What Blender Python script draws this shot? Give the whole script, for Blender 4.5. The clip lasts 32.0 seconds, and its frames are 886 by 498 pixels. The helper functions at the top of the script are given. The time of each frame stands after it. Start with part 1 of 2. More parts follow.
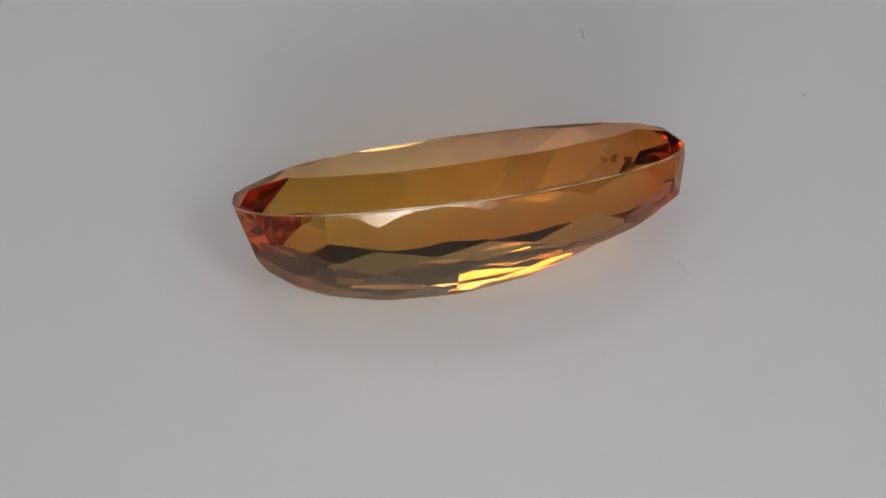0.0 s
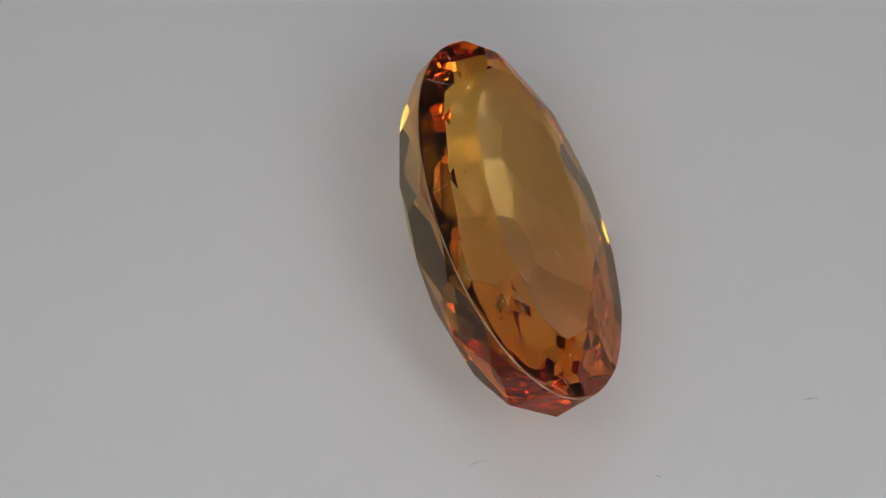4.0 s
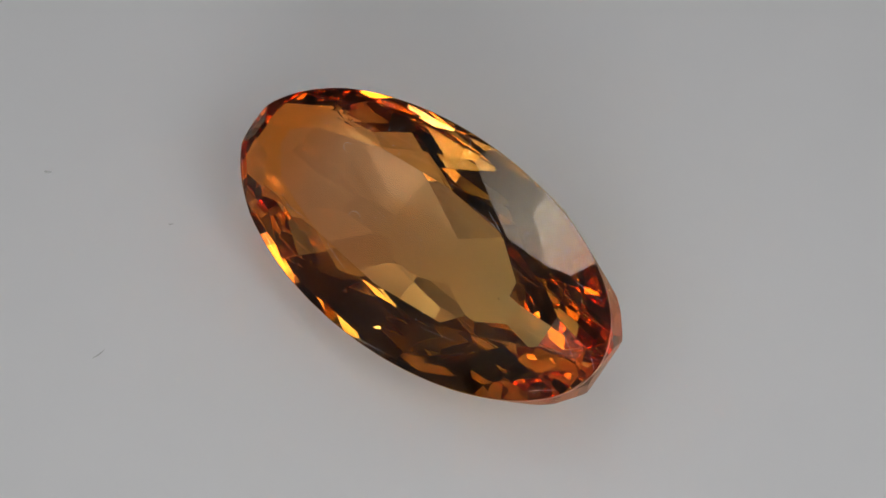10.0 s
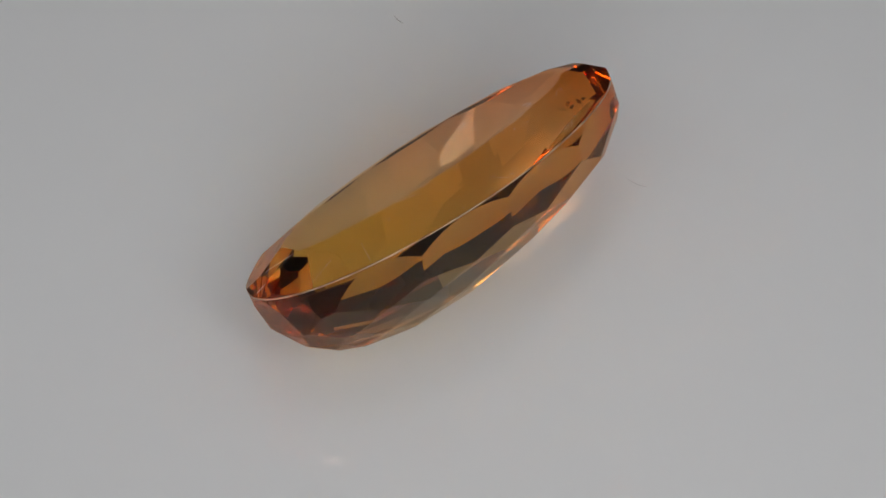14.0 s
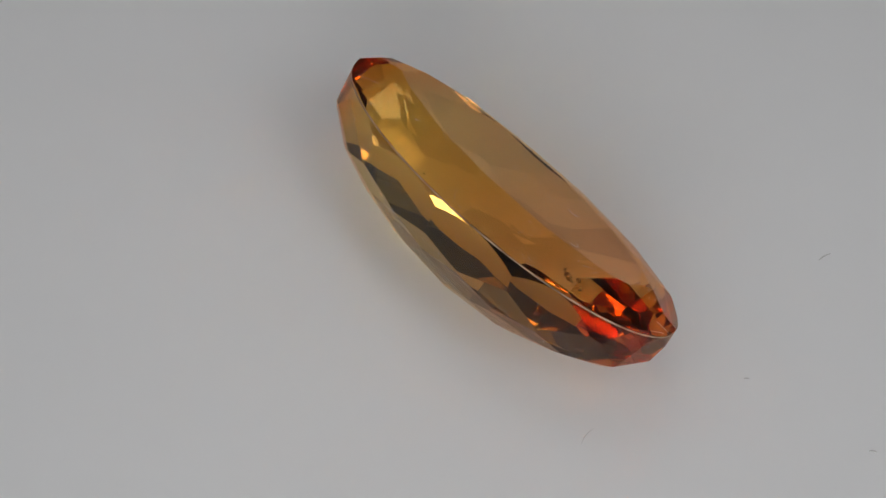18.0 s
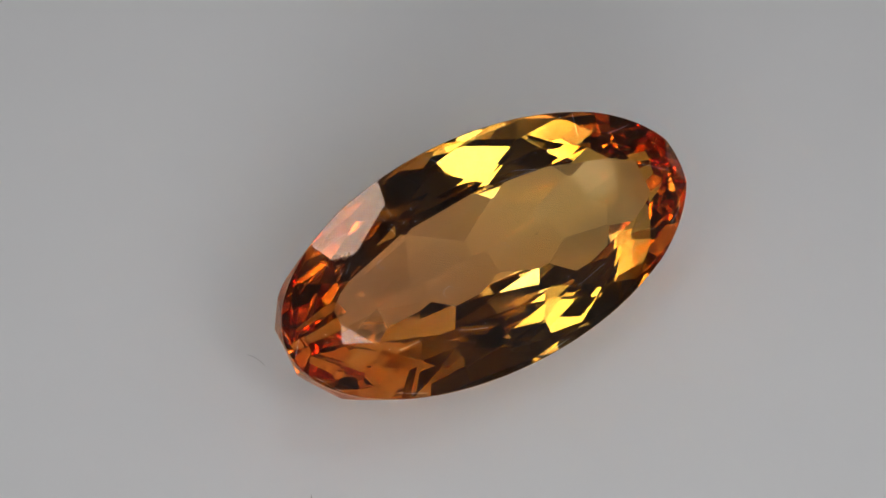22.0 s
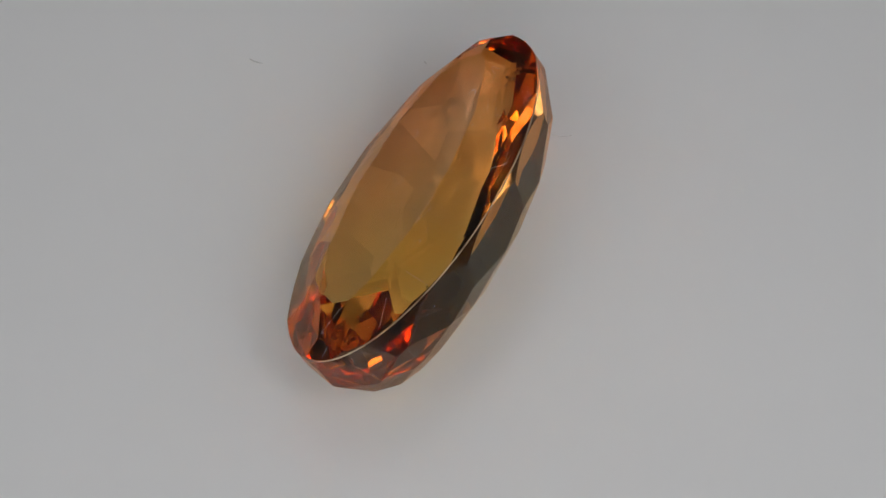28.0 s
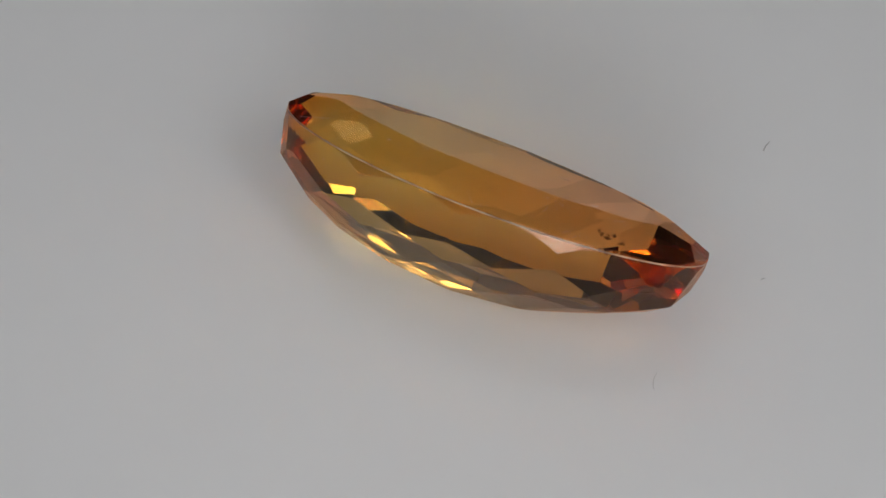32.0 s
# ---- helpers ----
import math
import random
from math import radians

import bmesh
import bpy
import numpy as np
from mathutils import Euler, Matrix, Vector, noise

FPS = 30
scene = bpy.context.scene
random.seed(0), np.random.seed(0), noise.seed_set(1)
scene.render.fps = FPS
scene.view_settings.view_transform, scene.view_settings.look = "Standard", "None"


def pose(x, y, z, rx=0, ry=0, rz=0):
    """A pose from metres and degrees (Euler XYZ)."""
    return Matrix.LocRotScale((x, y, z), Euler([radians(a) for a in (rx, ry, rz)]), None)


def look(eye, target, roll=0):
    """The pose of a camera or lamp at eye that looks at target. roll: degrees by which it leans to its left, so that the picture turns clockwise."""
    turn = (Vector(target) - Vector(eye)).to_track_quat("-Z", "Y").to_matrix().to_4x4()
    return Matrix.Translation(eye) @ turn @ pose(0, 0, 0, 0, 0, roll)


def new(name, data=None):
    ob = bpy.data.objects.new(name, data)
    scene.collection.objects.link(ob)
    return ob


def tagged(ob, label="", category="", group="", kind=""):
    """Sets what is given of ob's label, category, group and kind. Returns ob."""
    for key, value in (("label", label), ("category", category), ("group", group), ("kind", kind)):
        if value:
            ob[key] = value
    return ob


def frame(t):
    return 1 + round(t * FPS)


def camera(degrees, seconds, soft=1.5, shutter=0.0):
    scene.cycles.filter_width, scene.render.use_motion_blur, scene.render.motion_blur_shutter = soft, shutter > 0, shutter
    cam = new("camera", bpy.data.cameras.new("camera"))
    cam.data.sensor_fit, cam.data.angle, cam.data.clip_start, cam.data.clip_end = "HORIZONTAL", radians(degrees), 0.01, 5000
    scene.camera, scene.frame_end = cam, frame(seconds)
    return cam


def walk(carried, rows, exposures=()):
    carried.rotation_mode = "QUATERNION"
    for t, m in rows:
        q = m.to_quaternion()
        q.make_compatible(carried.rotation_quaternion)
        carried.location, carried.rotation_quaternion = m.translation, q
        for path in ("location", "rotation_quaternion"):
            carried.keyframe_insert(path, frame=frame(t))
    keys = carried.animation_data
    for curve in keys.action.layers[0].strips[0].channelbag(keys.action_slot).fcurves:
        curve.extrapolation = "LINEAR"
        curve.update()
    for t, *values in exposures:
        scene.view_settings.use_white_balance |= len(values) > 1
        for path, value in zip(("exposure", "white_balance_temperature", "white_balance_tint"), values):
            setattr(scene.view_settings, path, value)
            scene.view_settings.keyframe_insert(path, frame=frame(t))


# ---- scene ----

MM = 0.001  # the stone is worked out in millimetres

# ---- camera: stands still over the turntable, looking down on the stone ----
cam = camera(15.453, 32.0, soft=1.5)
EYE = (-0.5943 * MM, -64.188 * MM, 77.8275 * MM)
AIM = (-0.5943 * MM, 1.316 * MM, 0.0)
CAM_POSE = look(EYE, AIM, 1.726)
# the clip's white balance drifts a little
walk(cam, [(0.0, CAM_POSE), (32.0, CAM_POSE)],
     [(0.0, 0.06, 6500, 11), (3.0, 0.06, 6500, 11), (6.0, 0.06, 6500, 10), (21.0, 0.06, 6500, 9.5), (23.0, 0.06, 6500, 11), (26.0, 0.06, 6500, 9.5),
      (28.0, 0.06, 6500, 9.5), (29.0, 0.06, 6500, 12.5), (30.0, 0.06, 6500, 10), (31.0, 0.06, 6500, 12.5), (32.0, 0.06, 6500, 9.5)])

# ---- the turntable's turn, clockwise from above: seconds, degrees ----
TURN = [(0.0, 0.0), (2.5, -56.599), (5.0, -115.839), (7.5, -175.557), (10.0, -233.851), (12.5, -293.399), (15.0, -352.43),
        (17.5, -411.443), (20.0, -470.282), (22.5, -530.525), (25.0, -590.087), (27.5, -651.226), (30.0, -711.085), (32.0, -758.643)]


def turn_at(t):
    """The turntable's angle, gliding through the knots (Catmull-Rom)."""
    ts = [k[0] for k in TURN]
    an = [k[1] for k in TURN]
    i = max(0, min(len(ts) - 2, sum(1 for x in ts if x <= t) - 1))

    def slope(j):
        a, b = max(0, j - 1), min(len(ts) - 1, j + 1)
        return (an[b] - an[a]) / (ts[b] - ts[a])
    h = ts[i + 1] - ts[i]
    s = (t - ts[i]) / h
    return ((2 * s ** 3 - 3 * s ** 2 + 1) * an[i] + (s ** 3 - 2 * s ** 2 + s) * h * slope(i)
            + (3 * s ** 2 - 2 * s ** 3) * an[i + 1] + (s ** 3 - s ** 2) * h * slope(i + 1))


# ---- world and lights ----
world = bpy.data.worlds.new("world")
world.use_nodes = True
world.node_tree.nodes["Background"].inputs["Color"].default_value = (0.8, 0.85, 1.0, 1)
world.node_tree.nodes["Background"].inputs["Strength"].default_value = 0.01
scene.world = world
# light goes many times to and fro inside the stone
scene.cycles.max_bounces = scene.cycles.glossy_bounces = scene.cycles.transmission_bounces = 24
scene.cycles.caustics_refractive = scene.cycles.caustics_reflective = True
scene.cycles.blur_glossy = 0.1


def area_lamp(name, eye, target, sx, sy, power, color, spread=180):
    d = bpy.data.lights.new(name, "AREA")
    d.shape, d.size, d.size_y, d.energy, d.color, d.spread = "RECTANGLE", sx, sy, power, color, radians(spread)
    ob = new(name, d)
    ob.matrix_world = look(eye, target)
    # a diffuser, brighter in its middle than at its rim
    d.use_nodes = True
    nt = d.node_tree
    geo = nt.nodes.new("ShaderNodeNewGeometry")
    sub = nt.nodes.new("ShaderNodeVectorMath")
    sub.operation = "SUBTRACT"
    sub.inputs[1].default_value = (0.5, 0.5, 0)
    nt.links.new(geo.outputs["Parametric"], sub.inputs[0])
    ln = nt.nodes.new("ShaderNodeVectorMath")
    ln.operation = "LENGTH"
    nt.links.new(sub.outputs[0], ln.inputs[0])
    mr = nt.nodes.new("ShaderNodeMapRange")
    mr.interpolation_type = "SMOOTHSTEP"
    mr.inputs["From Min"].default_value, mr.inputs["From Max"].default_value = 0.1, 0.6
    mr.inputs["To Min"].default_value, mr.inputs["To Max"].default_value = 2.3, 0.0
    nt.links.new(ln.outputs["Value"], mr.inputs["Value"])
    nt.links.new(mr.outputs["Result"], nt.nodes["Emission"].inputs["Strength"])
    return ob


area_lamp("front_strip_light", (0.0, -0.178, 0.071), (0, 0, 0.003), 0.19, 0.042, 0.0285, (0.987, 0.99, 1.0), 80)
area_lamp("front_light_west", (-0.0670, -0.0694, 0.118), (0, 0, 0.003), 0.06, 0.11, 0.0052, (0.987, 0.99, 1.0), 80)
area_lamp("front_light_east", (0.0630, -0.0806, 0.1127), (0, 0, 0.003), 0.05, 0.12, 0.0130, (0.987, 0.99, 1.0), 80)
area_lamp("roof_light", (-0.012, 0.052, 0.19), (0, 0, 0), 0.07, 0.06, 0.0068, (0.995, 0.985, 1.0), 80)


# ---- the stone's measures, in millimetres and degrees ----
A, B = 7.0, 3.5414      # half length, half width
GT = 0.035              # half of the girdle's thickness
HC = 0.745              # height of the crown
OX = -0.03              # the crown lies a little off the middle
# a quarter of the crown's lozenges: their points on the table's edge, and their lower points
TABLE_CORNERS = [(5.38, 0.0, HC), (4.62, 0.97, HC), (2.63, 1.57, HC), (0.0, 1.80, HC)]
LOW = [(6.42, 0.0, 0.585), (4.80, 1.85, 0.44), (2.434, 2.533, 0.407), (0.0, 2.903, 0.343)]
DEEP = 0.8              # where along its length the pavilion is deepest
# the pavilion's rings of corners: depth, rise to the ends, half length, half width, middle (and its shift across), middle's offset
RINGS = [(1.687, 0.150, 6.849, 3.048, 0.046, -0.030, 0.017), (2.133, 0.023, 5.965, 2.512, 0.265, 0.358, 0.115),
         (3.008, 0.335, 5.599, 1.415, 0.375, 0.311, 0.055), (3.467, 0.425, 4.745, 0.641, 0.484, 0.292, 0.038),
         (3.692, 0.480, 4.329, 0.076, 0.287, 0.323, 0.116)]
TILT = (-0.115, 34.798, 193.0)               # pitch, lean and heading on the plate
SPOT = (-0.145, 1.663)                       # its middle on the plate


# ---- materials ----
def material(name):
    m = bpy.data.materials.new(name)
    m.use_nodes = True
    nt = m.node_tree
    return m, nt, nt.nodes["Principled BSDF"]


def link(nt, a, ao, b, bi):
    nt.links.new(a.outputs[ao], b.inputs[bi])


def noise_node(nt, scale, detail=4.0, rough=0.5):
    co = nt.nodes.new("ShaderNodeTexCoord")
    no = nt.nodes.new("ShaderNodeTexNoise")
    no.inputs["Scale"].default_value, no.inputs["Detail"].default_value, no.inputs["Roughness"].default_value = scale, detail, rough
    link(nt, co, "Object", no, "Vector")
    return no


def ramp(nt, src, stops):
    r = nt.nodes.new("ShaderNodeValToRGB")
    nt.links.new(src.outputs[0], r.inputs["Fac"])
    e = r.color_ramp.elements
    while len(e) < len(stops):
        e.new(0.5)
    for k, (p, c) in zip(e, stops):
        k.position, k.color = p, (*c, 1) if len(c) == 3 else c
    return r


def plain(name, c1, c2, scale, rough=0.5, bump=0.0, metal=0.0, spec=0.5):
    """A surface whose colour wavers between two tones, with a fine relief."""
    m, nt, p = material(name)
    n = noise_node(nt, scale)
    r = ramp(nt, n, [(0.3, c1), (0.7, c2)])
    link(nt, r, "Color", p, "Base Color")
    p.inputs["Roughness"].default_value, p.inputs["Metallic"].default_value = rough, metal
    p.inputs["Specular IOR Level"].default_value = spec
    if bump:
        n2 = noise_node(nt, scale * 9)
        b = nt.nodes.new("ShaderNodeBump")
        b.inputs["Strength"].default_value, b.inputs["Distance"].default_value = bump, 0.0001
        link(nt, n2, "Fac", b, "Height")
        link(nt, b, "Normal", p, "Normal")
    return m


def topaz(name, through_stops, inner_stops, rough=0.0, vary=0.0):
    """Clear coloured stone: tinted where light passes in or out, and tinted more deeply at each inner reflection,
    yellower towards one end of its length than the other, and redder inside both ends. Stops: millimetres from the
    middle, colour. Each facet's tint is dimmed at random by up to vary, a painted stand-in for uneven light behind it."""
    m, nt, p = material(name)
    co = nt.nodes.new("ShaderNodeTexCoord")
    dot = nt.nodes.new("ShaderNodeVectorMath")
    dot.operation = "DOT_PRODUCT"
    dot.inputs[1].default_value = (math.cos(radians(TILT[2])) / MM, math.sin(radians(TILT[2])) / MM, 0)
    link(nt, co, "Object", dot, 0)
    mr = nt.nodes.new("ShaderNodeMapRange")
    mr.inputs["From Min"].default_value, mr.inputs["From Max"].default_value = -A, A
    link(nt, dot, "Value", mr, "Value")

    def along(stops):
        cr = ramp(nt, mr, [((x / A + 1) / 2, c) for x, c in stops])
        cr.color_ramp.interpolation = "EASE"
        return cr
    tint, inner = along(through_stops), along(inner_stops)
    # uneven light behind the facets, put into their tint at random
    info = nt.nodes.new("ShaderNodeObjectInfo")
    facet_light = nt.nodes.new("ShaderNodeMapRange")
    facet_light.inputs["To Min"].default_value, facet_light.inputs["To Max"].default_value = 1 - vary, 1
    link(nt, info, "Random", facet_light, "Value")
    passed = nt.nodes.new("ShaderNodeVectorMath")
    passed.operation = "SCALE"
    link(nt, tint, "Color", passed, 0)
    link(nt, facet_light, "Result", passed, "Scale")
    # half of it is plain tinted glass with white polish
    p.inputs["Transmission Weight"].default_value = 1.0
    p.inputs["Roughness"].default_value, p.inputs["IOR"].default_value = rough, 1.625
    sq = nt.nodes.new("ShaderNodeGamma")
    sq.inputs["Gamma"].default_value = 2.0
    link(nt, passed, "Vector", sq, "Color")
    link(nt, sq, "Color", p, "Base Color")
    # the rest bends light with one tint and throws it back inside with another
    bend = nt.nodes.new("ShaderNodeBsdfRefraction")
    bend.inputs["Roughness"].default_value, bend.inputs["IOR"].default_value = rough, 1.625
    link(nt, passed, "Vector", bend, "Color")
    gloss = nt.nodes.new("ShaderNodeBsdfGlossy")
    gloss.inputs["Roughness"].default_value = rough
    link(nt, inner, "Color", gloss, "Color")
    fr = nt.nodes.new("ShaderNodeFresnel")
    fr.inputs["IOR"].default_value = 1.625
    g = nt.nodes.new("ShaderNodeMixShader")
    nt.links.new(fr.outputs[0], g.inputs[0])
    nt.links.new(bend.outputs[0], g.inputs[1])
    nt.links.new(gloss.outputs[0], g.inputs[2])
    h = nt.nodes.new("ShaderNodeMixShader")
    h.inputs["Fac"].default_value = 0.5
    nt.links.new(g.outputs[0], h.inputs[1])
    nt.links.new(p.outputs[0], h.inputs[2])
    # a thin uneven pale haze over the polish, painted in to lift its darks
    haze = nt.nodes.new("ShaderNodeBsdfDiffuse")
    haze.inputs["Color"].default_value = (0.8, 0.78, 0.76, 1)
    haze_mix = ramp(nt, noise_node(nt, 420, 6.0, 0.65), [(0.35, (0.002, 0.002, 0.002)), (0.75, (0.02, 0.02, 0.02))])
    coat = nt.nodes.new("ShaderNodeMixShader")
    link(nt, haze_mix, "Color", coat, 0)
    nt.links.new(h.outputs[0], coat.inputs[1])
    nt.links.new(haze.outputs[0], coat.inputs[2])
    nt.links.new(coat.outputs[0], nt.nodes["Material Output"].inputs["Surface"])
    return m


INNER = [(-4.2, (0.985, 0.41, 0.08)), (-0.9, (0.985, 0.69, 0.33)), (2.2, (0.985, 0.78, 0.42)), (4.8, (0.985, 0.43, 0.08))]
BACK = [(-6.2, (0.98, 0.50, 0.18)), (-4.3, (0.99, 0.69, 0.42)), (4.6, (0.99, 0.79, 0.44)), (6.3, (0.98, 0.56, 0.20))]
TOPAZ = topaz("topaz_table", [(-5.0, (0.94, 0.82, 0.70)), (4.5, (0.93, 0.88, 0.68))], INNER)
# deeper tints here stand in for light's longer path through the stone
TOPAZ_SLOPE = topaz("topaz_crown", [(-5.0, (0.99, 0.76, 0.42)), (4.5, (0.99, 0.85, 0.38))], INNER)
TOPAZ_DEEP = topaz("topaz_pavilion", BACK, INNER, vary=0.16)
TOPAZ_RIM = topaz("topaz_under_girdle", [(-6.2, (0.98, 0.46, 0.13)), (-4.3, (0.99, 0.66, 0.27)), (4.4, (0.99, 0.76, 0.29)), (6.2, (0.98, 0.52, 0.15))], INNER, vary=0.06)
GIRDLE = topaz("rounded_girdle", BACK, INNER, 0.1)
PLATE = plain("white_acrylic", (0.86, 0.86, 0.86), (0.89, 0.89, 0.89), 60, 0.05)
psh = PLATE.node_tree.nodes["Principled BSDF"]
psh.inputs["Subsurface Weight"].default_value, psh.inputs["Subsurface Scale"].default_value = 0.8, 0.014
psh.inputs["Subsurface Radius"].default_value = (1.0, 1.0, 1.0)
FROST = plain("frosted_rim", (0.16, 0.08, 0.035), (0.62, 0.46, 0.30), 1100, 0.35, 0.3)
FABRIC = plain("white_plastic", (0.78, 0.78, 0.78), (0.84, 0.84, 0.84), 80, 0.5, 0.1)
BENCH = plain("dark_table_top", (0.10, 0.09, 0.085), (0.14, 0.13, 0.12), 9, 0.5, 0.2)
ROOM = plain("dim_room_paint", (0.36, 0.36, 0.37), (0.42, 0.42, 0.43), 2, 0.9)
SPECK = plain("dark_inclusion", (0.012, 0.01, 0.008), (0.03, 0.022, 0.015), 3000, 0.6)
FEATHER = plain("brown_feather", (0.1, 0.05, 0.025), (0.42, 0.26, 0.15), 2500, 0.3)
DUST = plain("pale_dust", (0.6, 0.58, 0.55), (0.8, 0.79, 0.77), 4000, 0.9)
FIBRE = plain("grey_fibre", (0.5, 0.49, 0.48), (0.58, 0.57, 0.56), 4000, 0.9)
PALE = plain("pale_fibre", (0.5, 0.5, 0.5), (0.62, 0.62, 0.62), 4000, 0.9)


# ---- mesh helpers ----
def mesh_object(name, verts, faces, mat, parent=None, label=""):
    me = bpy.data.meshes.new(name)
    me.from_pydata([tuple(v) for v in verts], [], faces)
    me.materials.append(mat)
    me.update()
    ob = new(name, me)
    ob.parent = parent
    if label:
        tagged(ob, label)
    return ob


def part(name, bm, mat, parent=None, label=""):
    me = bpy.data.meshes.new(name)
    bm.to_mesh(me)
    bm.free()
    me.materials.append(mat)
    ob = new(name, me)
    ob.parent = parent
    if label:
        tagged(ob, label)
    return ob


def box_bm(lo, hi, bevel=0.0):
    bm = bmesh.new()
    bmesh.ops.create_cube(bm, size=1)
    for v in bm.verts:
        v.co = [l + (h - l) * (c + 0.5) for l, h, c in zip(lo, hi, v.co)]
    if bevel:
        bmesh.ops.bevel(bm, geom=bm.edges[:], offset=bevel, segments=2, affect="EDGES")
    return bm


# ---- the setting: a table in a dim room ----
def build_setting():
    t = part("table_top", box_bm((-0.5, -0.45, -0.052), (0.5, 0.45, -0.022), 0.003), BENCH)
    tagged(t, "dark wooden table top under the turntable", "table", kind="structure")
    f = part("floor", box_bm((-0.7, -0.7, -0.82), (0.7, 0.7, -0.8)), ROOM)
    tagged(f, "dim grey room floor", "floor", kind="structure")
    c = part("ceiling", box_bm((-0.7, -0.7, 0.8), (0.7, 0.7, 0.82)), ROOM)
    tagged(c, "dim grey room ceiling", "ceiling", kind="structure")
    for n, lo, hi in (("wall_north", (-0.7, 0.7, -0.82), (0.7, 0.75, 0.82)), ("wall_south", (-0.7, -0.75, -0.82), (0.7, -0.7, 0.82)),
                      ("wall_east", (0.7, -0.75, -0.82), (0.75, 0.75, 0.82)), ("wall_west", (-0.75, -0.75, -0.82), (-0.7, 0.75, 0.82))):
        tagged(part(n, box_bm(lo, hi), ROOM), "dim grey painted room wall", "wall", kind="structure")


def lathe_bm(profile, n=128):
    bm = bmesh.new()
    rings = [[bm.verts.new((r * math.cos(2 * math.pi * i / n), r * math.sin(2 * math.pi * i / n), z)) for i in range(n)] for r, z in profile]
    for a, b in zip(rings, rings[1:]):
        for i in range(n):
            bm.faces.new((a[i], a[(i + 1) % n], b[(i + 1) % n], b[i]))
    bm.faces.new(list(reversed(rings[0])))
    bm.faces.new(rings[-1])
    return bm


def build_turntable():
    root = new("turntable")
    root.location = (0, 0, 0)
    part("plate", lathe_bm([(0.0786, -0.012), (0.080, -0.011), (0.080, -0.0008), (0.0794, 0.0)]), PLATE, root)
    part("drum", lathe_bm([(0.094, -0.0218), (0.096, -0.021), (0.096, -0.0135), (0.095, -0.012)]), FABRIC, root)
    tagged(root, "round turntable with a white glossy acrylic plate", "turntable")
    return root


# ---- hairs and lint ----
def fibre(name, pts, radius, mat, label, group=""):
    """A bent hair: a tapering tube along the points, in millimetres."""
    verts, faces = [], []
    n = 6
    for i, p in enumerate(pts):
        d = (Vector(pts[min(i + 1, len(pts) - 1)]) - Vector(pts[max(i - 1, 0)])).normalized()
        e1 = d.cross(Vector((0, 0, 1))).normalized()
        e2 = d.cross(e1)
        r = radius * (0.35 + 0.65 * math.sin(math.pi * (i + 0.5) / len(pts)))
        for k in range(n):
            w = 2 * math.pi * k / n
            verts.append((Vector(p) + r * (e1 * math.cos(w) + e2 * math.sin(w))) * MM)
        if i:
            for k in range(n):
                faces.append(((i - 1) * n + k, (i - 1) * n + (k + 1) % n, i * n + (k + 1) % n, i * n + k))
    faces.append(tuple(range(n))[::-1])
    faces.append(tuple(range(len(verts) - n, len(verts))))
    return tagged(mesh_object(name, verts, faces, mat), label, "dust", group)


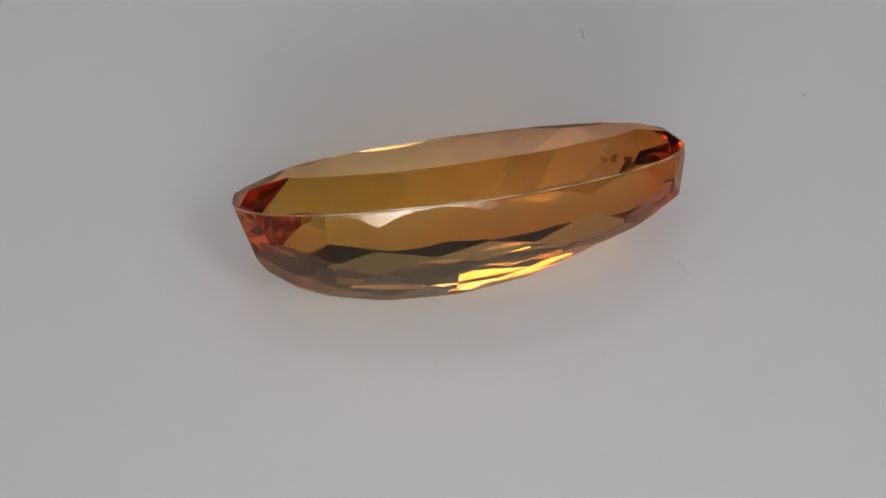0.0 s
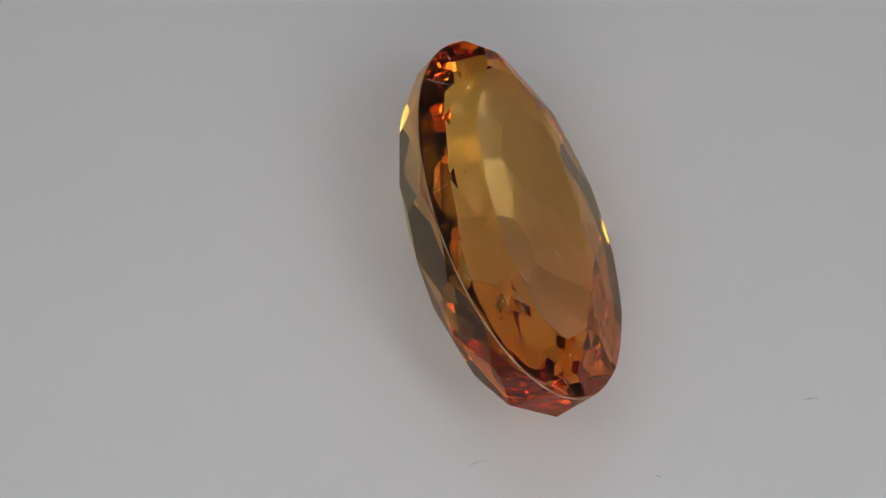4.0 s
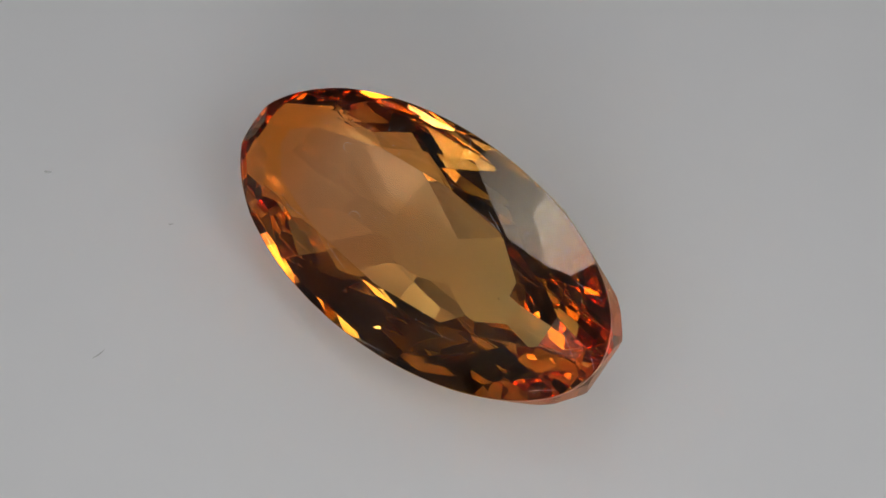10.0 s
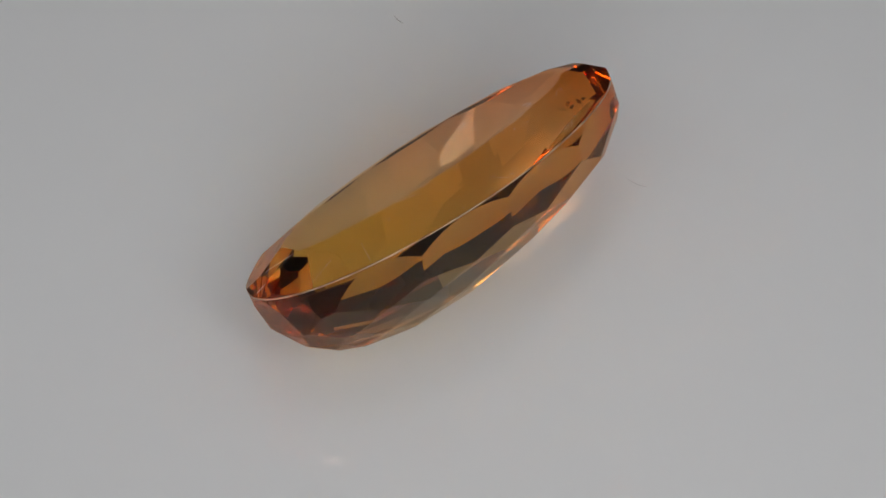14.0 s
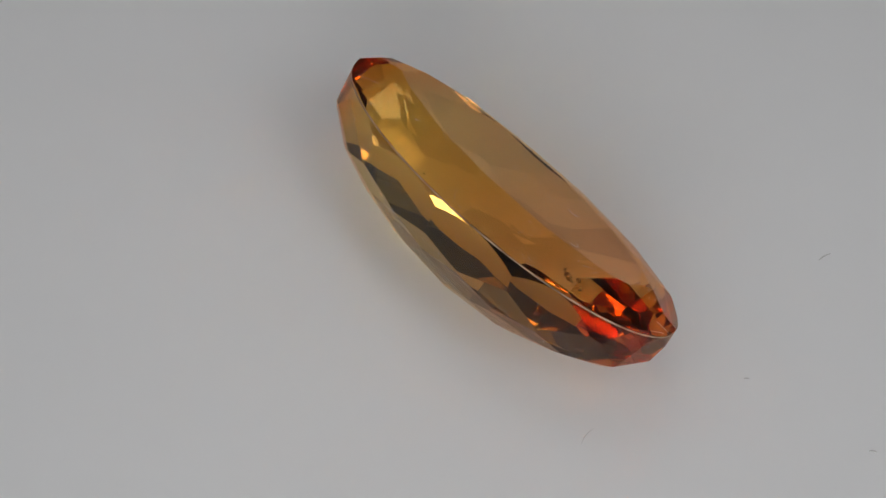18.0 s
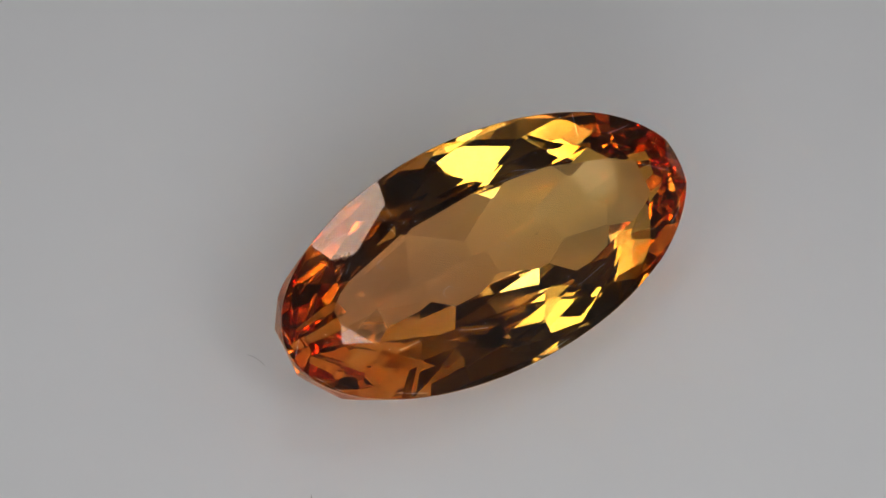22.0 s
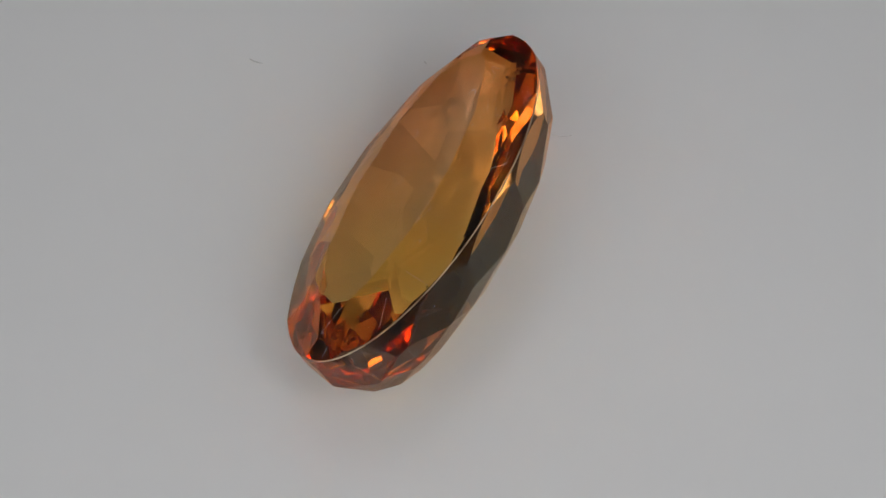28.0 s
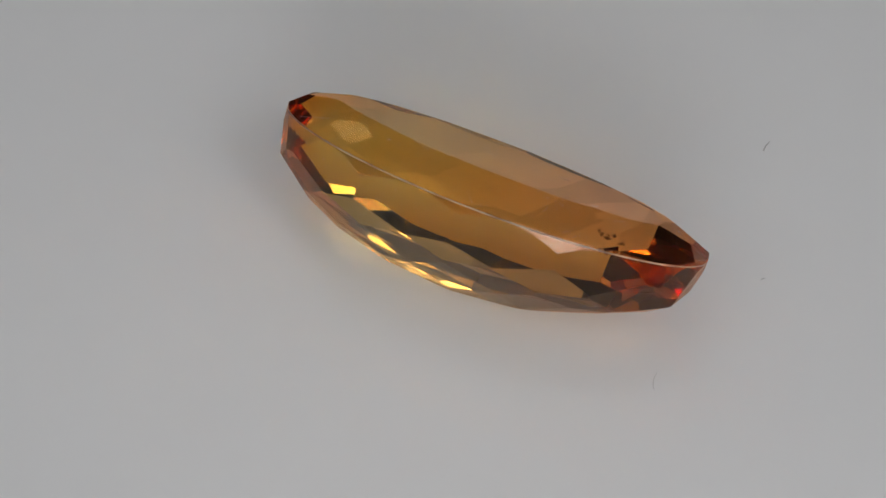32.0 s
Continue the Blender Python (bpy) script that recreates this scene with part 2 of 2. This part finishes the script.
# ---- the stone ----
def stone_planes():
    """(kind, normal, distance): the facets' planes in the stone's own space. Crown and pavilion are cut in rows of
    lozenges that meet point to point."""
    out = []

    def add(kind, nrm, pt):
        nrm = Vector(nrm).normalized()
        if nrm.dot(pt) < 0:
            nrm = -nrm
        out.append((kind, nrm, nrm.dot(Vector(pt))))

    def tri(kind, a, b, c):
        add(kind, (b - a).cross(c - a), (a + b + c) / 3)

    def kite(kind, top, left, right, bottom):
        add(kind, (bottom - top).cross(right - left), (top + left + right + bottom) / 4)
    add("table_facet", (0, 0, 1), Vector((0, 0, HC)))
    for i in range(96):
        a = 2 * math.pi * (i + 0.5) / 96
        add("girdle", (math.cos(a) / A, math.sin(a) / B, 0), Vector((A * math.cos(a), B * math.sin(a), 0)))

    def edge(kind, a, z, apex):
        """A facet along the girdle's arc at the angle a, up or down to an apex."""
        p = Vector((A * math.cos(a), B * math.sin(a), z))
        add(kind, Vector((-A * math.sin(a), B * math.cos(a), 0)).cross(apex - p), p)

    # crown: twelve lozenges, point to point, between a row of small star facets and a row of tall girdle facets
    def index(k):
        """The cutting angle of the half step k, of 24 round the stone."""
        d = 15 * k
        return radians(d - 1.7 * (1 - math.cos(radians(d))) * min(1.0, 1.6 * abs(math.sin(radians(d)))))

    def corner(quarter, k):
        """A corner of the crown: a quarter of them, turned over to the other three."""
        q = k % 24
        sx, sy = (1 if q < 6 or q > 18 else -1), (1 if q < 12 else -1)
        x, y, z = quarter[min(q % 12, 12 - q % 12) // 2]
        s = index(k) - radians(15 * k)
        x, y = x * sx / A, y * sy / B
        return Vector((OX + A * (x * math.cos(s) - y * math.sin(s)), B * (x * math.sin(s) + y * math.cos(s)), z))

    def table_corner(k):
        return corner(TABLE_CORNERS, k)

    def low_point(k):
        return corner(LOW, k)

    def lozenge(k):
        t, p = table_corner(k), low_point(k)
        if k % 12 == 0:
            p.z -= 0.10     # those at the two ends are steeper
        n = Vector((-math.sin(index(k)), 0.32 * math.cos(index(k)), 0)).cross(p - t)
        return n, n.dot(p)

    for k in range(0, 24, 2):
        n, d = lozenge(k)
        add("bezel_facet", n, table_corner(k))
        # touches the girdle where its plane meets both lower points
        p, q = low_point(k), low_point(k + 2)

        def rise(w, v):
            return (1 - math.cos(w) * v.x / A - math.sin(w) * v.y / B) / (v.z - GT)
        a = min((index(k + 1) + radians(j / 4) for j in range(-60, 61)), key=lambda w: abs(rise(w, p) - rise(w, q)))
        g = Vector((A * math.cos(a), B * math.sin(a), GT))
        m = Vector((-A * math.sin(a), B * math.cos(a), 0)).cross((p + q) / 2 - g)
        add("upper_girdle_facet", m, g)
        n2, d2 = lozenge(k + 2)
        meet = Matrix((n, n2, m)).inverted() @ Vector((d, d2, m.dot(g)))
        if meet.z < HC - 0.01:
            tri("star_facet", table_corner(k), table_corner(k + 2), meet)

    # the two tips
    for x in (-1, 1):
        add("upper_girdle_facet", Vector((0.42, 0, 0.5 * x)), Vector((A * x, 0, GT)))
        add("lower_girdle_facet", Vector((0.9, 0, -0.27 * x)), Vector((A * x, 0, -GT)))

    # pavilion: rings of corners, every other ring half a step on, down to a short keel
    n = 12
    step = 2 * math.pi / n

    def spread(i):
        """The angle of the corner i: wider apart round the two ends."""
        a = i * step
        return a + 0.1 * math.sin(2 * a) + 0.05 * math.sin(a / 2) ** 2
    rings = []
    for r, (depth, rise, ra, rb, cx, sx, cy) in enumerate(RINGS):
        ring = []
        for i in range(n):
            a = spread(i + 0.5) if r == 0 else (i + (0.5 if r % 2 == 0 else 0.0)) * step
            x = cx + ra * math.cos(a) - sx * math.sin(a)
            ring.append(Vector((x, cy + rb * math.sin(a), -depth * (1 - rise * ((x - DEEP) / A) ** 2))))
        rings.append(ring)
    # tall facets under the girdle, then lozenges whose points meet
    for i in range(n):
        edge("lower_girdle_facet", spread(i + 0.5), -GT, rings[0][i])
        tri("pavilion_facet", rings[0][i - 1], rings[0][i], rings[1][i])
    for r in range(1, len(rings) - 1):
        for i in range(n):
            j, k = (i, i + 1) if r % 2 else (i - 1, i)
            kite("pavilion_facet", rings[r - 1][i], rings[r][j % n], rings[r][k % n], rings[r + 1][i])
    return out


def polytope(planes, size=20.0):
    """The convex solid inside all planes: a list of (kind, polygon)."""
    s = size
    quads = [((-s, -s, -s), (-s, s, -s), (s, s, -s), (s, -s, -s)), ((-s, -s, s), (s, -s, s), (s, s, s), (-s, s, s)),
             ((-s, -s, -s), (s, -s, -s), (s, -s, s), (-s, -s, s)), ((s, -s, -s), (s, s, -s), (s, s, s), (s, -s, s)),
             ((s, s, -s), (-s, s, -s), (-s, s, s), (s, s, s)), ((-s, s, -s), (-s, -s, -s), (-s, -s, s), (-s, s, s))]
    polys = [("box", [Vector(p) for p in q]) for q in quads]
    for kind, n, d in planes:
        kept, cut = [], []
        for k, poly in polys:
            ds = [n.dot(p) - d for p in poly]
            if max(ds) <= 1e-9:
                kept.append((k, poly))
                continue
            res = []
            for i, p in enumerate(poly):
                q, dp, dq = poly[(i + 1) % len(poly)], ds[i], ds[(i + 1) % len(poly)]
                if dp <= 1e-9:
                    res.append(p)
                if (dp < -1e-9 and dq > 1e-9) or (dp > 1e-9 and dq < -1e-9):
                    c = p + (q - p) * (dp / (dp - dq))
                    res.append(c)
                    cut.append(c)
                elif abs(dp) <= 1e-9:
                    cut.append(p)
            if len(res) > 2:
                kept.append((k, res))
        if len(cut) > 2:
            mid = sum(cut, Vector()) / len(cut)
            e1 = n.orthogonal().normalized()
            e2 = n.cross(e1)
            cut.sort(key=lambda c: math.atan2((c - mid).dot(e2), (c - mid).dot(e1)))
            ring = []
            for c in cut:
                if not ring or (c - ring[-1]).length > 1e-6:
                    ring.append(c)
            if len(ring) > 1 and (ring[0] - ring[-1]).length <= 1e-6:
                ring.pop()
            if len(ring) > 2:
                kept.append((kind, ring))
        polys = kept
    return polys


def build_stone():
    rot = (Matrix.Rotation(radians(TILT[2]), 3, "Z") @ Matrix.Rotation(radians(TILT[0]), 3, "Y") @ Matrix.Rotation(radians(TILT[1]), 3, "X"))
    polys = polytope(stone_planes())
    low = min((rot @ p).z for k, poly in polys for p in poly)
    # a small flat on the facet that it lies on
    down = rot.transposed() @ Vector((0, 0, -1))
    planes = stone_planes() + [("pavilion_facet", down, -(low + 0.008))]
    polys = polytope(planes)
    low = min((rot @ p).z for k, poly in polys for p in poly)
    at = Vector((SPOT[0], SPOT[1], 0.012 - low))
    root = new("gemstone")
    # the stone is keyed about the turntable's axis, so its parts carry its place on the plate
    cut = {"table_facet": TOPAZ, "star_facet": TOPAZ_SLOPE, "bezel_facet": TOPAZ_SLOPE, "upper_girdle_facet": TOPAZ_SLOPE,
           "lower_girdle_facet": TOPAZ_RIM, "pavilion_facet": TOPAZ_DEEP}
    girdle = []
    for kind, poly in polys:
        pts = [(rot @ p + at) * MM for p in poly]
        if kind == "girdle":
            girdle.append(pts)
            continue
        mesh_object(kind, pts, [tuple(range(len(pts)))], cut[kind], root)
    rnd0 = random.Random(3)
    bm = bmesh.new()
    for pts in girdle:
        bm.faces.new([bm.verts.new(p) for p in pts])
    bmesh.ops.remove_doubles(bm, verts=bm.verts[:], dist=0.004 * MM)
    part("girdle", bm, GIRDLE, root, "thin rounded orange girdle band")
    # a hair-thin frosted rim all round it
    verts, faces, n = [], [], 192
    for i in range(n):
        c, sn = math.cos(2 * math.pi * i / n), math.sin(2 * math.pi * i / n)
        w = 0.022 + 0.012 * rnd0.random()
        for o, z in ((-0.012, -w), (0.007, -w * 0.7), (0.009, w * 0.7), (-0.012, w)):
            verts.append((rot @ Vector(((A + o) * c, (B + o) * sn, z)) + at) * MM)
        for k in range(4):
            faces.append((i * 4 + k, i * 4 + (k + 1) % 4, (i + 1) % n * 4 + (k + 1) % 4, (i + 1) % n * 4 + k))
    mesh_object("girdle_rim", verts, faces, FROST, root, "hair-thin frosted pale rim of the girdle")
    # specks and a feather inside, near one end and over the keel
    rnd = random.Random(21)

    def crystal(x, y, z, r, flat, mat, label):
        verts = []
        turn = Euler((rnd.uniform(0, 6), rnd.uniform(0, 6), rnd.uniform(0, 6))).to_matrix()
        for d in ((1, 0, 0), (-1, 0, 0), (0, 1, 0), (0, -1, 0), (0, 0, flat), (0, 0, -flat)):
            p = turn @ (Vector(d) * r * rnd.uniform(0.6, 1.2))
            verts.append((rot @ (p + Vector((x, y, z))) + at) * MM)
        faces = [(0, 2, 4), (2, 1, 4), (1, 3, 4), (3, 0, 4), (2, 0, 5), (1, 2, 5), (3, 1, 5), (0, 3, 5)]
        mesh_object("inclusion", verts, faces, mat, root, label)
    for x, y, z, r in ((2.42, -0.14, -3.42, 0.055), (2.02, 0.44, -3.30, 0.05), (-1.6, 0.25, -2.3, 0.03), (0.2, -0.3, -2.6, 0.025)):
        crystal(x, y, z, r, 0.8, SPECK, "tiny black speck inside the stone")
    for k in range(14):
        x = rnd.gauss(0, 0.2)
        crystal(-4.35 + x, 1.70 - 0.12 * x + rnd.gauss(0, 0.06), rnd.uniform(-0.1, 0.06), rnd.uniform(0.05, 0.15), 0.1, FEATHER,
                "small brown feather flaw near one end")
    # fine pale dust on the polished faces
    verts, faces = [], []
    up = [(k, poly) for k, poly in polys if k != "girdle"]
    flat = [q for q in up if q[0] == "table_facet"]
    dusty = [q for q in up if q[0] in ("bezel_facet", "upper_girdle_facet") and all(p.y > 1.2 and p.x < -0.5 for p in q[1])]
    for k in range(420):
        kind, poly = rnd.choice(flat if k < 80 else dusty if k < 140 else up)
        w = [rnd.random() ** 2 + 0.02 for p in poly]
        c = sum((p * a for p, a in zip(poly, w)), Vector()) / sum(w)
        if (rot @ c + at).z < 0.35:
            continue
        nrm = (poly[1] - poly[0]).cross(poly[2] - poly[0]).normalized()
        r = rnd.choice((0.006, 0.007, 0.008, 0.009, 0.011, 0.016))
        c = c + nrm * (r * 0.5 if nrm.dot(c) > 0 else -r * 0.5)
        n0 = len(verts)
        for d in ((1, 0, 0), (-1, 0, 0), (0, 1, 0), (0, -1, 0), (0, 0, 1), (0, 0, -1)):
            verts.append((rot @ (c + Vector(d) * r * rnd.uniform(0.6, 1.3)) + at) * MM)
        faces += [tuple(n0 + i for i in f) for f in ((0, 2, 4), (2, 1, 4), (1, 3, 4), (3, 0, 4), (2, 0, 5), (1, 2, 5), (3, 1, 5), (0, 3, 5))]
    tagged(mesh_object("surface_dust", verts, faces, DUST, root, "fine pale dust on the polished faces"), kind="stuff")
    # fine scratches and hairs on the crown
    verts, faces = [], []
    top = [poly for k, poly in polys if k in ("bezel_facet", "star_facet", "upper_girdle_facet")]
    for k in range(30):
        poly = top[rnd.randrange(len(top))]
        nrm = (poly[1] - poly[0]).cross(poly[2] - poly[0]).normalized()
        nrm = nrm if nrm.z > 0 else -nrm
        mid = sum(poly, Vector()) / len(poly)
        a = mid.lerp(poly[rnd.randrange(len(poly))], rnd.uniform(0.2, 0.8)) + nrm * 0.004
        b = mid.lerp(poly[rnd.randrange(len(poly))], rnd.uniform(0.2, 0.8)) + nrm * 0.004
        if (b - a).length < 0.15:
            continue
        side = nrm.cross(b - a).normalized() * rnd.uniform(0.0015, 0.003)
        n0 = len(verts)
        c = (a + b) / 2 + side * rnd.uniform(-8, 8)
        for p in (a, c, b):
            for q in (p - side, p + nrm * 0.004, p + side):
                verts.append((rot @ q + at) * MM)
        faces += [tuple(n0 + i for i in f) for f in ((0, 1, 4, 3), (1, 2, 5, 4), (3, 4, 7, 6), (4, 5, 8, 7), (0, 3, 5, 2), (3, 6, 8, 5))]
    tagged(mesh_object("surface_scratches", verts, faces, DUST, root, "fine pale scratches on the crown"), kind="stuff")
    # curls of lint on the table facet
    lint = []
    for x, y, turn, size in ((-3.4, 1.12, 70, 0.3), (-1.87, -0.49, 20, 0.34), (3.1, 1.95, 110, 0.32)):
        z = min((d - n.x * x - n.y * y) / n.z for k, n, d in planes if n.z > 0.3) + 0.01
        pts = []
        for i in range(9):
            a = radians(turn + 200 * i / 8)
            rr = size * (0.35 + 0.5 * i / 8)
            pts.append(rot @ Vector((x + rr * math.cos(a), y + rr * math.sin(a) * 0.7, z)) + at)
        lint.append(fibre("lint", [tuple(p) for p in pts], 0.008, DUST, "fine curl of pale lint lying on the stone", "lint on the stone"))
    tagged(root, "golden orange oval faceted topaz lying tilted on the plate", "gemstone")
    return root, lint


def build_dust():
    def line(x, y, heading, length, bend, lift=0.03, n=7):
        c, s = math.cos(radians(heading)), math.sin(radians(heading))
        out = []
        for i in range(n):
            a = (i / (n - 1) - 0.5) * length
            b = bend * (1 - 4 * (a / length) ** 2)
            out.append((x + a * c - b * s, y + a * s + b * c, lift))
        return out
    return [fibre("dust_fibre", line(3.81, 10.74, 101, 0.47, 0.03, 0.024), 0.024, FIBRE, "short grey fibre on the white plate"),
            fibre("dust_hair", line(6.93, 0.84, 121, 0.68, 0.07, 0.01), 0.01, FIBRE, "fine curved dark hair on the white plate"),
            fibre("dust_speck", line(11.0, 8.28, 50, 0.24, 0.02, 0.04), 0.04, FIBRE, "small grey lint speck on the white plate", "specks on the plate"),
            fibre("dust_speck", line(7.0, 6.2, 66, 0.16, 0.02, 0.016), 0.016, FIBRE, "tiny grey lint speck on the white plate", "specks on the plate")]


build_setting()
turntable = build_turntable()
stone, lint = build_stone()
dust = build_dust()


def motions():
    rows = [(k / 5, pose(0, 0, 0, 0, 0, turn_at(k / 5))) for k in range(161)]
    for thing in (turntable, stone, *lint, *dust):
        walk(thing, rows)


motions()
